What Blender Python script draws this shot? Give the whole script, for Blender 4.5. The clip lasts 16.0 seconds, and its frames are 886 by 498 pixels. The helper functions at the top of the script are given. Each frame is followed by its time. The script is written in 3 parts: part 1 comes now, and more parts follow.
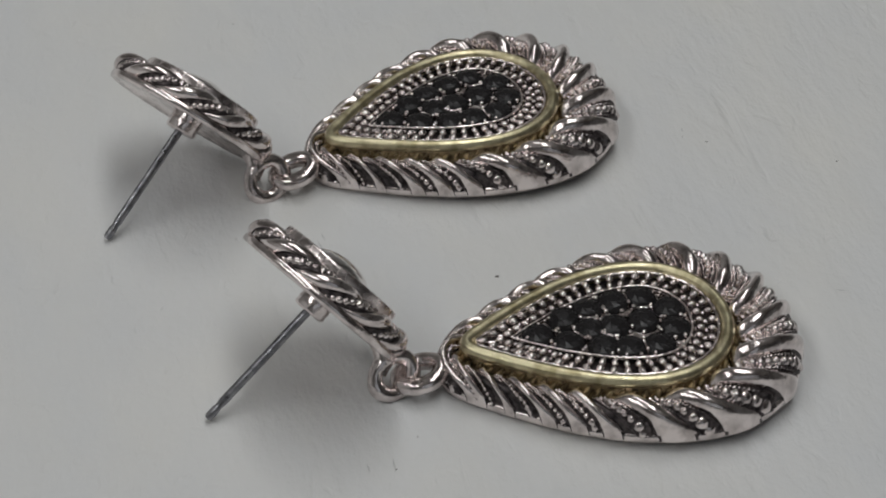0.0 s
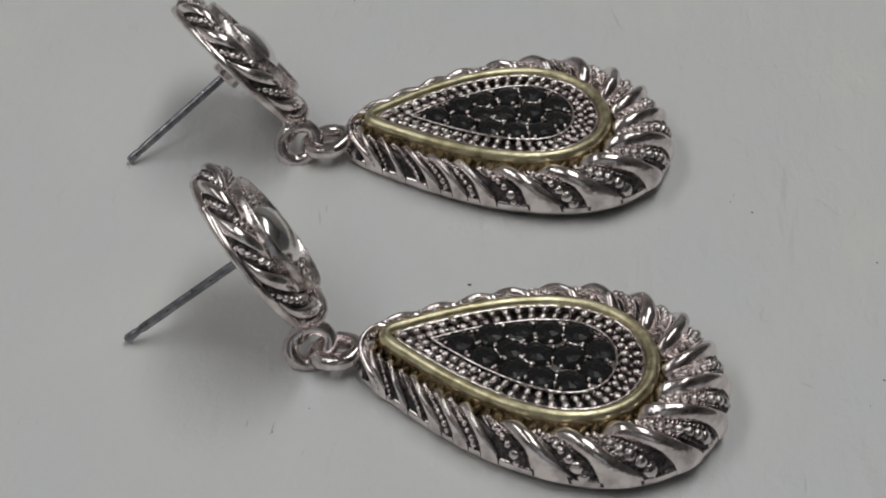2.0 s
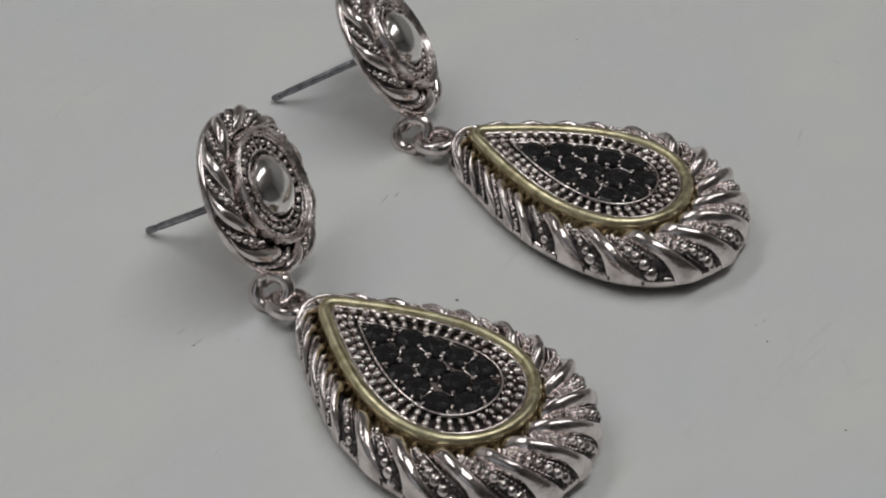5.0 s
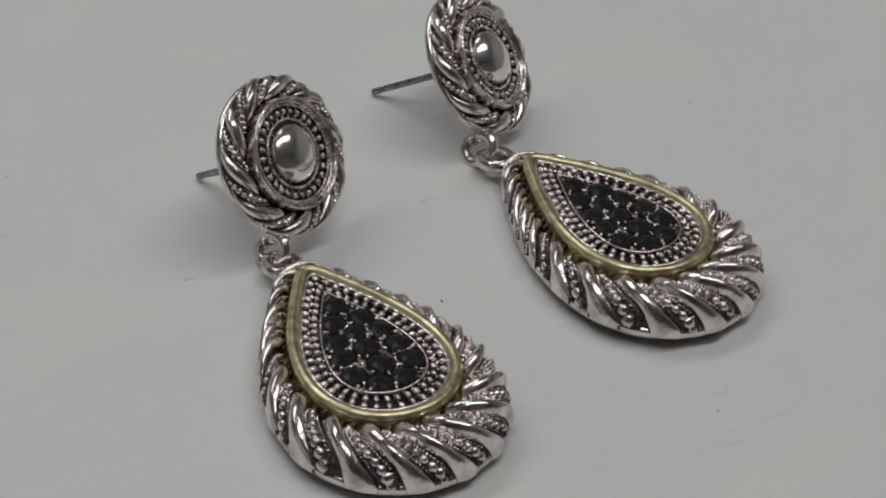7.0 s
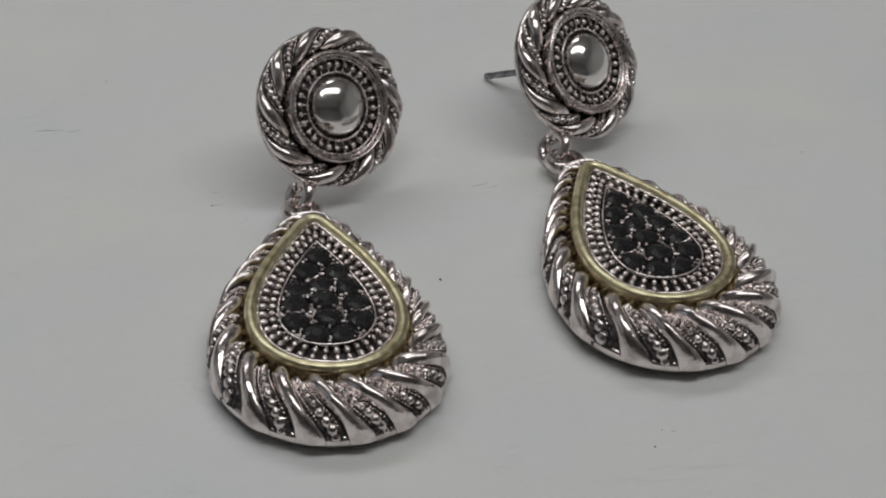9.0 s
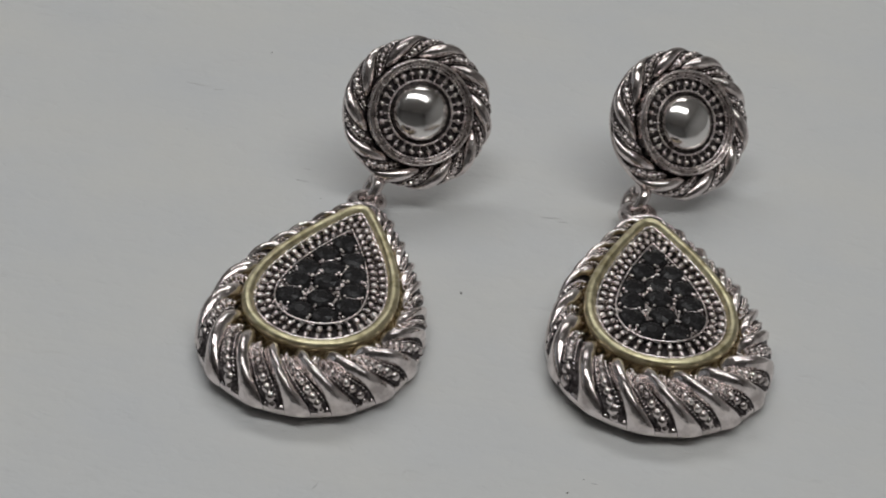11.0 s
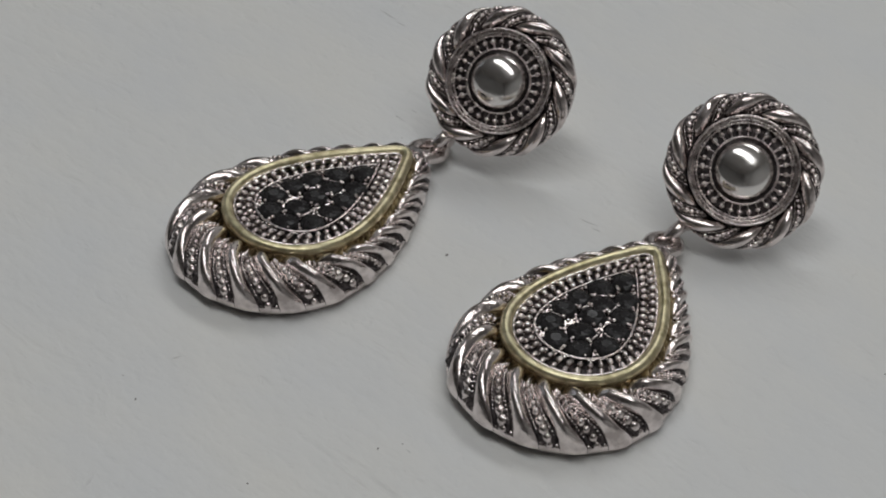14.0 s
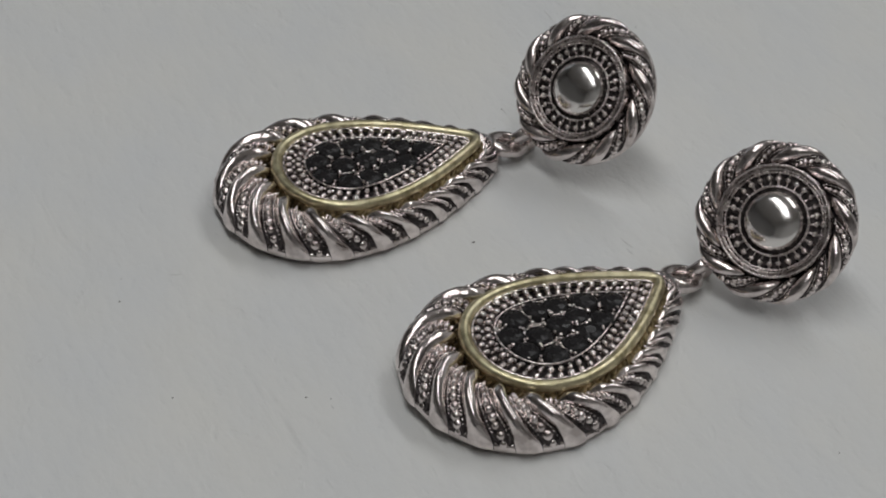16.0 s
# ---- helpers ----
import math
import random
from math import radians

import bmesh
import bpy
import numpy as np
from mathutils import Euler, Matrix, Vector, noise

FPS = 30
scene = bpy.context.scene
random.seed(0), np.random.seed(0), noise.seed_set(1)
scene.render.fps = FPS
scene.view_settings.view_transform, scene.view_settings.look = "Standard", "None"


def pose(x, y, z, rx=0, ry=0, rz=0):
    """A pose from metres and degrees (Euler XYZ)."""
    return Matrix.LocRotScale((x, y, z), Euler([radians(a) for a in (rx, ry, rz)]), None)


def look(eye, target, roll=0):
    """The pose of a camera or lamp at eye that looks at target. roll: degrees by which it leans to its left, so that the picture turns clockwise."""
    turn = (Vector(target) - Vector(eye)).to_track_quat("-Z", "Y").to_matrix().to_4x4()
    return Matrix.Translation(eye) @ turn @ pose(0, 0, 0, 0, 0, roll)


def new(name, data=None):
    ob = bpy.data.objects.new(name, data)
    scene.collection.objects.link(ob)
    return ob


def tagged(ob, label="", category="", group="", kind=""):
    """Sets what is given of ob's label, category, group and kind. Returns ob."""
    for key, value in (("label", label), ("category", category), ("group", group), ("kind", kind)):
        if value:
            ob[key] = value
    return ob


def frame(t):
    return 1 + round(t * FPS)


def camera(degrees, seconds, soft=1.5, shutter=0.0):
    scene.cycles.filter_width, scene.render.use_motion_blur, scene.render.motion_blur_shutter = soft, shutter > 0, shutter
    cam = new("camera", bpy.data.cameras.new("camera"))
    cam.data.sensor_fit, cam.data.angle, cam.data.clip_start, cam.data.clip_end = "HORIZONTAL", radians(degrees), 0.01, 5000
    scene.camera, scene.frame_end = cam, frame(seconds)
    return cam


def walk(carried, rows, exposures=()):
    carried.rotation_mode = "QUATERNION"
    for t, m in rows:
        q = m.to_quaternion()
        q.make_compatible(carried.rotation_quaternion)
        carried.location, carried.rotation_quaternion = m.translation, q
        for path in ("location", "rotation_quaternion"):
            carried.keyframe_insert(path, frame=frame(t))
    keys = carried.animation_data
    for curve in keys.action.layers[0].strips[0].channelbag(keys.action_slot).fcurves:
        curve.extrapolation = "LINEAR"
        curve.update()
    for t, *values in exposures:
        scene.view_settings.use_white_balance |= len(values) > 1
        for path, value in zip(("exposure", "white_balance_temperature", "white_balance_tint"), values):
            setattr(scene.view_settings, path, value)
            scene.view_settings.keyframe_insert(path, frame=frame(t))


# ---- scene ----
# All lengths below are in units of U metres (about a centimetre).
U = 0.009

ROWS = [
    (0, (-0.11980, 0.03277, 0.12022), (0.01305, -0.00011, 0.00270), 3.65),
    (0.5, (-0.12292, 0.02212, 0.11972), (0.01439, -0.00102, 0.00270), 4.25),
    (1, (-0.12627, 0.01045, 0.12031), (0.01436, -0.00062, 0.00270), 4.59),
    (1.5, (-0.12579, -0.00241, 0.11945), (0.01468, -0.00148, 0.00270), 4.77),
    (2, (-0.12484, -0.01572, 0.11910), (0.01286, -0.00220, 0.00270), 4.94),
    (2.5, (-0.12561, -0.02954, 0.12162), (0.01113, -0.00282, 0.00270), 4.63),
    (3, (-0.12496, -0.04316, 0.12265), (0.01023, -0.00235, 0.00270), 4.58),
    (3.5, (-0.12086, -0.05692, 0.12310), (0.01279, -0.00298, 0.00270), 4.37),
    (3.7, (-0.11937, -0.06167, 0.12359), (0.01378, -0.00276, 0.00270), 4.61),
    (5.8, (-0.08924, -0.10728, 0.13250), (0.01356, -0.00317, 0.00270), 5.62),
    (6, (-0.08609, -0.11138, 0.13215), (0.01367, -0.00394, 0.00270), 5.95),
    (6.5, (-0.08131, -0.12232, 0.12834), (0.01101, -0.00428, 0.00270), 5.41),
    (7, (-0.06957, -0.13382, 0.13223), (0.01409, -0.00098, 0.00270), 5.27),
    (7.5, (-0.05855, -0.14220, 0.13120), (0.01314, -0.00233, 0.00270), 5.26),
    (8, (-0.04385, -0.14702, 0.12706), (0.01407, -0.00183, 0.00270), 4.80),
    (8.5, (-0.02848, -0.14873, 0.13044), (0.01321, -0.00259, 0.00270), 4.60),
    (8.7, (-0.02380, -0.15257, 0.12993), (0.01300, -0.00287, 0.00270), 4.41),
    (10.8, (0.03884, -0.16144, 0.13742), (0.00924, -0.00222, 0.00270), 2.87),
    (11, (0.04529, -0.16044, 0.13699), (0.00934, -0.00206, 0.00270), 2.62),
    (11.5, (0.05871, -0.15671, 0.13680), (0.00783, -0.00295, 0.00270), 2.09),
    (12, (0.07318, -0.15231, 0.13663), (0.00816, -0.00405, 0.00270), 2.01),
    (12.5, (0.08807, -0.14758, 0.13498), (0.00866, -0.00545, 0.00270), 1.63),
    (13, (0.10161, -0.14058, 0.13338), (0.01055, -0.00976, 0.00270), 1.54),
    (13.5, (0.11682, -0.12991, 0.13251), (0.01434, -0.00703, 0.00270), 1.18),
    (14, (0.12895, -0.12093, 0.13130), (0.01370, -0.00704, 0.00270), 1.23),
    (14.5, (0.13707, -0.11297, 0.13107), (0.01204, -0.00855, 0.00270), 1.32),
    (15, (0.14697, -0.09990, 0.13044), (0.01283, -0.00885, 0.00270), 0.98),
    (15.5, (0.15479, -0.09062, 0.13074), (0.01230, -0.01006, 0.00270), 1.21),
    (16, (0.16575, -0.07686, 0.12835), (0.01540, -0.00972, 0.00270), 1.30),
]

cam = camera(23.93, 16.0, soft=1.9)
walk(cam, [(t, look(eye, target, roll)) for t, eye, target, roll in ROWS])

# ---- light ----
world = bpy.data.worlds.new("room_air")
scene.world = world
world.use_nodes = True
world.node_tree.nodes["Background"].inputs["Color"].default_value = (0.80, 0.84, 0.90, 1)
world.node_tree.nodes["Background"].inputs["Strength"].default_value = 0.05
scene.view_settings.exposure = 0.0


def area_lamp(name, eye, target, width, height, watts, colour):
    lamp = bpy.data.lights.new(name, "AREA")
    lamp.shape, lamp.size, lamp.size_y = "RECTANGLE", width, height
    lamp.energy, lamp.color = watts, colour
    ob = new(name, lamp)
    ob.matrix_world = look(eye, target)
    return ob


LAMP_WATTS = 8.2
# power of the added west fill; no real source known there
FILL_WATTS = 0.9
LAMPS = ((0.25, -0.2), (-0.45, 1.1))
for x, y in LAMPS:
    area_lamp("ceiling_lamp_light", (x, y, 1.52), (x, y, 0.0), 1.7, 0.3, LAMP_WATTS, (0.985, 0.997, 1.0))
# added fill from the west, softens shadows behind the studs
area_lamp("west_fill_light", (-2.02, -0.2, 0.85), (0.0, -0.2, 0.45), 1.2, 1.0, FILL_WATTS, (0.88, 0.94, 1.0))


# ---- materials ----
def material(name, colour, rough, metal=0.0, spec=0.5):
    m = bpy.data.materials.new(name)
    m.use_nodes = True
    b = m.node_tree.nodes["Principled BSDF"]
    b.inputs["Base Color"].default_value = (*colour, 1)
    b.inputs["Roughness"].default_value = rough
    b.inputs["Metallic"].default_value = metal
    b.inputs["Specular IOR Level"].default_value = spec
    return m


def vary(m, dark, light, scale, detail=6, low=0.35, high=0.65, stretch=(1, 1, 1)):
    """Two tones of base colour mixed by noise."""
    n, l = m.node_tree.nodes, m.node_tree.links
    tc, mp = n.new("ShaderNodeTexCoord"), n.new("ShaderNodeMapping")
    mp.inputs["Scale"].default_value = stretch
    ns, rp = n.new("ShaderNodeTexNoise"), n.new("ShaderNodeValToRGB")
    ns.inputs["Scale"].default_value, ns.inputs["Detail"].default_value = scale, detail
    rp.color_ramp.elements[0].position, rp.color_ramp.elements[0].color = low, (*dark, 1)
    rp.color_ramp.elements[1].position, rp.color_ramp.elements[1].color = high, (*light, 1)
    l.new(tc.outputs["Object"], mp.inputs["Vector"])
    l.new(mp.outputs["Vector"], ns.inputs["Vector"])
    l.new(ns.outputs["Fac"], rp.inputs["Fac"])
    l.new(rp.outputs["Color"], n["Principled BSDF"].inputs["Base Color"])
    return mp


def rough_noise(m, scale, low, high):
    n, l = m.node_tree.nodes, m.node_tree.links
    tc, ns, mr = n.new("ShaderNodeTexCoord"), n.new("ShaderNodeTexNoise"), n.new("ShaderNodeMapRange")
    ns.inputs["Scale"].default_value, ns.inputs["Detail"].default_value = scale, 5
    mr.inputs["From Min"].default_value, mr.inputs["From Max"].default_value = 0.35, 0.65
    mr.inputs["To Min"].default_value, mr.inputs["To Max"].default_value = low, high
    l.new(tc.outputs["Object"], ns.inputs["Vector"])
    l.new(ns.outputs["Fac"], mr.inputs["Value"])
    l.new(mr.outputs["Result"], n["Principled BSDF"].inputs["Roughness"])


def relief(m, layers):
    """Bump from noise layers: (scale, metres, stretch)."""
    n, l = m.node_tree.nodes, m.node_tree.links
    tc, last = n.new("ShaderNodeTexCoord"), None
    for scale, metres, stretch in layers:
        mp, ns, bp = n.new("ShaderNodeMapping"), n.new("ShaderNodeTexNoise"), n.new("ShaderNodeBump")
        mp.inputs["Scale"].default_value = stretch
        ns.inputs["Scale"].default_value, ns.inputs["Detail"].default_value = scale, 5
        bp.inputs["Distance"].default_value, bp.inputs["Strength"].default_value = metres, 1.0
        l.new(tc.outputs["Object"], mp.inputs["Vector"])
        l.new(mp.outputs["Vector"], ns.inputs["Vector"])
        l.new(ns.outputs["Fac"], bp.inputs["Height"])
        if last:
            l.new(last.outputs["Normal"], bp.inputs["Normal"])
        last = bp
    l.new(last.outputs["Normal"], n["Principled BSDF"].inputs["Normal"])


SILVER = material("polished_silver_plate", (0.82, 0.77, 0.765), 0.2, 1.0)
vary(SILVER, (0.49, 0.435, 0.42), (0.86, 0.785, 0.765), 620, 6, 0.34, 0.58)
rough_noise(SILVER, 1500, 0.1, 0.24)
relief(SILVER, [(650, 0.0001, (1, 1, 1)), (1700, 0.00003, (1, 1, 1)), (5000, 0.000008, (1, 1, 1))])
TARNISHED = material("tarnished_silver_plate", (0.5, 0.45, 0.44), 0.26, 1.0)
vary(TARNISHED, (0.44, 0.39, 0.38), (0.80, 0.73, 0.71), 700, 6, 0.34, 0.6)
rough_noise(TARNISHED, 1500, 0.18, 0.34)
relief(TARNISHED, [(900, 0.00005, (1, 1, 1)), (3000, 0.000015, (1, 1, 1))])
OXIDE = material("blackened_silver_recess", (0.05, 0.045, 0.05), 0.42, 0.7)
vary(OXIDE, (0.032, 0.027, 0.028), (0.14, 0.12, 0.12), 1600, 5)
relief(OXIDE, [(2500, 0.00004, (1, 1, 1))])
GOLD = material("worn_pale_gold_plate", (0.66, 0.6, 0.38), 0.28, 1.0)
vary(GOLD, (0.46, 0.40, 0.235), (0.74, 0.675, 0.45), 750, 7, 0.34, 0.56)
rough_noise(GOLD, 1400, 0.3, 0.45)
relief(GOLD, [(400, 0.00003, (1, 1, 1)), (1800, 0.000025, (1, 1, 1)), (5000, 0.00001, (1, 1, 1))])
GOLD_DARK = material("tarnished_gold_skirt", (0.36, 0.26, 0.1), 0.38, 1.0)
vary(GOLD_DARK, (0.09, 0.066, 0.04), (0.46, 0.36, 0.205), 1300, 5, 0.32, 0.6)
relief(GOLD_DARK, [(2200, 0.00004, (1, 1, 1))])
STEEL = material("dull_steel_post", (0.36, 0.36, 0.38), 0.3, 1.0)
vary(STEEL, (0.2, 0.2, 0.215), (0.36, 0.36, 0.375), 1200, 4)
rough_noise(STEEL, 2000, 0.25, 0.45)
STONE = material("black_glass_stone", (0.02, 0.0185, 0.019), 0.25, 0.0, 0.17)
rough_noise(STONE, 1800, 0.14, 0.32)
TABLE = material("white_painted_board", (0.78, 0.78, 0.77), 0.5, 0.0, 0.35)
vary(TABLE, (0.75, 0.757, 0.76), (0.795, 0.787, 0.757), 42, 9, 0.32, 0.68, (1, 1.6, 1))
relief(TABLE, [(40, 0.00025, (1, 1.1, 1)), (140, 0.0003, (0.8, 1.3, 1)), (420, 0.0002, (0.6, 1.6, 1)), (1800, 0.00006, (1, 1, 1))])


def dents(m, scale, metres, stretch, low, high):
    """Sparse shallow marks pressed into a surface, on top of its relief."""
    n, l = m.node_tree.nodes, m.node_tree.links
    tc, mp, ns, mr, bp = n.new("ShaderNodeTexCoord"), n.new("ShaderNodeMapping"), n.new("ShaderNodeTexNoise"), n.new("ShaderNodeMapRange"), n.new("ShaderNodeBump")
    mp.inputs["Scale"].default_value = stretch
    mp.inputs["Rotation"].default_value = (0, 0, 0.5)
    ns.inputs["Scale"].default_value, ns.inputs["Detail"].default_value, ns.inputs["Distortion"].default_value = scale, 4, 0.6
    mr.inputs["From Min"].default_value, mr.inputs["From Max"].default_value = low, high
    bp.inputs["Distance"].default_value = -metres
    l.new(tc.outputs["Object"], mp.inputs["Vector"])
    l.new(mp.outputs["Vector"], ns.inputs["Vector"])
    l.new(ns.outputs["Fac"], mr.inputs["Value"])
    l.new(mr.outputs["Result"], bp.inputs["Height"])
    base = n["Principled BSDF"].inputs["Normal"]
    l.new(base.links[0].from_socket, bp.inputs["Normal"])
    l.new(bp.outputs["Normal"], base)


dents(TABLE, 110, 0.00013, (0.5, 1.5, 1), 0.64, 0.74)
dents(TABLE, 260, 0.00009, (0.8, 1.3, 1), 0.62, 0.76)
dents(TABLE, 560, 0.00004, (0.8, 1.2, 1), 0.6, 0.74)
SCORE = material("scored_grey_paint", (0.66, 0.66, 0.65), 0.6)
vary(SCORE, (0.56, 0.56, 0.55), (0.76, 0.76, 0.75), 1500)
DUST = material("grey_dust", (0.22, 0.2, 0.18), 0.9)
vary(DUST, (0.1, 0.09, 0.08), (0.34, 0.32, 0.3), 3000)
# unseen walls: pale ones brighten the silver, grey ones darken its reflections
PALE_WALL = material("pale_reflecting_wall", (0.78, 0.78, 0.77), 0.8)
vary(PALE_WALL, (0.75, 0.75, 0.74), (0.81, 0.81, 0.8), 5)
WALL = material("grey_contrast_wall", (0.32, 0.32, 0.32), 0.8)
vary(WALL, (0.29, 0.29, 0.285), (0.34, 0.34, 0.34), 5)
CEILING = material("white_ceiling_paint", (0.8, 0.8, 0.79), 0.85)
vary(CEILING, (0.77, 0.77, 0.76), (0.82, 0.82, 0.81), 7)
FLOOR = material("brown_floor_board", (0.16, 0.11, 0.08), 0.5)
vary(FLOOR, (0.11, 0.075, 0.05), (0.2, 0.14, 0.1), 9, 6, 0.3, 0.7, (1, 8, 1))


# ---- mesh helpers ----
class Build:
    """Collects vertices and faces, in units of U."""

    def __init__(self):
        self.v, self.f, self.n = [], [], 0

    def add(self, verts, faces):
        self.v.append(np.asarray(verts, float))
        self.f += [tuple(i + self.n for i in face) for face in faces]
        self.n += len(verts)

    def mesh(self, name, mat, smooth=True, unit=None):
        me = bpy.data.meshes.new(name)
        me.from_pydata((np.concatenate(self.v) * (U if unit is None else unit)).tolist(), [], self.f)
        me.polygons.foreach_set("use_smooth", [smooth] * len(me.polygons))
        me.materials.append(mat)
        me.update()
        return me


def ball_template(rings, segs):
    v = [(0, 0, 1)]
    for i in range(1, rings):
        a = math.pi * i / rings
        v += [(math.sin(a) * math.cos(2 * math.pi * j / segs), math.sin(a) * math.sin(2 * math.pi * j / segs), math.cos(a)) for j in range(segs)]
    v.append((0, 0, -1))
    f = [(0, 1 + j, 1 + (j + 1) % segs) for j in range(segs)]
    for i in range(rings - 2):
        o = 1 + i * segs
        f += [(o + j, o + segs + j, o + segs + (j + 1) % segs, o + (j + 1) % segs) for j in range(segs)]
    o, last = 1 + (rings - 2) * segs, len(v) - 1
    f += [(o + j, last, o + (j + 1) % segs) for j in range(segs)]
    return np.array(v), f


BEAD, TINY = ball_template(6, 10), ball_template(4, 7)


def grid_faces(nu, nv, wrap=True):
    """Quads of nu columns by nv rows, vertex i * nv + j."""
    return [(i * nv + j, i * nv + j + 1, (i + 1) % nu * nv + j + 1, (i + 1) % nu * nv + j)
            for i in range(nu if wrap else nu - 1) for j in range(nv - 1)]


def sweep(b, path, section_r, segs=8, closed=False, squash=1.0):
    """A round bar along a path; section_r: one radius for each point."""
    path = np.asarray(path, float)
    n = len(path)
    tan = np.roll(path, -1, 0) - np.roll(path, 1, 0) if closed else np.gradient(path, axis=0)
    tan /= np.linalg.norm(tan, axis=1)[:, None]
    ref = np.array([0.13, 0.21, 0.97])
    side = np.cross(tan, ref)
    side /= np.linalg.norm(side, axis=1)[:, None]
    up = np.cross(side, tan)
    a = np.arange(segs) * 2 * math.pi / segs
    v = [path[i] + section_r[i] * (np.cos(a)[:, None] * side[i] + squash * np.sin(a)[:, None] * up[i]) for i in range(n)]
    f = [(i * segs + j, i * segs + (j + 1) % segs, (i + 1) % n * segs + (j + 1) % segs, (i + 1) % n * segs + j)
         for i in range(n if closed else n - 1) for j in range(segs)]
    if not closed:
        f += [tuple(range(segs)), tuple((n - 1) * segs + j for j in reversed(range(segs)))]
    b.add(np.concatenate(v), f)


def part(name, mesh, parent, label="", m=None):
    ob = new(name, mesh)
    ob.parent = parent
    if m is not None:
        ob.matrix_basis = m
    return tagged(ob, label)


# ---- the teardrop ----
LENGTH, WIDE, SHARP, TOP = 2.325, 0.972, 1.155, 0.475
SEAT = TOP + 0.02  # level of the setting inside the bezel


def smooth_ring(a, reach):
    k = np.exp(-0.5 * (np.arange(-3 * reach, 3 * reach + 1) / reach) ** 2)
    k /= k.sum()
    n = len(a)
    out = np.zeros_like(a)
    for w, o in zip(k, range(-3 * reach, 3 * reach + 1)):
        out += w * np.roll(a, o, 0)
    return out


def teardrop(count=720):
    s = np.linspace(0, 2 * math.pi, 6000, endpoint=False)
    p = np.stack([WIDE * np.sin(s) * np.abs(np.sin(s / 2)) ** SHARP, -LENGTH * (1 - np.cos(s)) / 2], 1)
    seg = np.linalg.norm(np.roll(p, -1, 0) - p, axis=1)
    at = np.concatenate([[0], np.cumsum(seg)])
    want = np.linspace(0, at[-1], count, endpoint=False)
    closed = np.concatenate([p, p[:1]])
    q = np.stack([np.interp(want, at, closed[:, k]) for k in (0, 1)], 1)
    q = smooth_ring(q, 12)
    q[:, 1] = -LENGTH + (q[:, 1] - q[:, 1].min()) * LENGTH / np.ptp(q[:, 1])
    t = np.roll(q, -1, 0) - np.roll(q, 1, 0)
    n = np.stack([-t[:, 1], t[:, 0]], 1)
    n = smooth_ring(n, 13)
    n /= np.linalg.norm(n, axis=1)[:, None]
    return q, n


RIM, OUT = teardrop()
COUNT = len(RIM)
FALL = -RIM[:, 1] / LENGTH
SPAN = np.interp(FALL, [0, 0.12, 0.3, 0.5, 0.7, 0.85, 1.0], [0.315, 0.325, 0.345, 0.385, 0.45, 0.59, 0.765]) + 0.02 * np.clip(-RIM[:, 0] / 0.5, 0, 1)
SPAN = smooth_ring(SPAN[:, None], 14)[:, 0]
INNER = 0.155
STEP = np.arange(COUNT + 1) / COUNT


def around(values, q):
    """Values kept round the rim, read at ring fractions q (wraps)."""
    return np.interp(np.mod(q, 1.0), STEP, np.concatenate([values, values[:1]]))


def rim_at(q):
    """Point, outward normal and rope reach at the ring fraction q."""
    return (np.array([around(RIM[:, k], q) for k in (0, 1)]), np.array([around(OUT[:, k], q) for k in (0, 1)]), around(SPAN, q))


CREST = smooth_ring(np.interp(FALL, [0, 0.3, 0.6, 0.85, 1.0], [0.325, 0.325, 0.34, 0.375, 0.39])[:, None], 14)[:, 0]


def rope_point(q, v):
    """The bed under the rope: low by the bezel, over a round crest, down to the board."""
    q, v = np.broadcast_arrays(np.asarray(q, float), np.asarray(v, float))
    reach = around(SPAN, q)
    d = INNER + (reach - INNER) * v
    top = 0.34
    w = np.clip(v / top, 0, 1)
    fall = np.clip((v - top) / (1 - top), 0, 1)
    f = np.where(v < top, 0.58 + 0.42 * np.sin(math.pi / 2 * w), (1 - fall ** 2.6) ** 0.6)
    z = 0.07 + (around(CREST, q) - 0.07) * f
    return np.stack([around(RIM[:, 0], q) + around(OUT[:, 0], q) * d, around(RIM[:, 1], q) + around(OUT[:, 1], q) * d, z], -1)


def surface_normal(point, q, v):
    dq = point(q + 0.002, v) - point(q - 0.002, v)
    dv = point(q, np.minimum(v + 0.01, 0.995)) - point(q, np.minimum(v, 0.985) - 0.01)
    n = np.cross(dv, dq)
    return n / np.linalg.norm(n, axis=-1)[..., None]


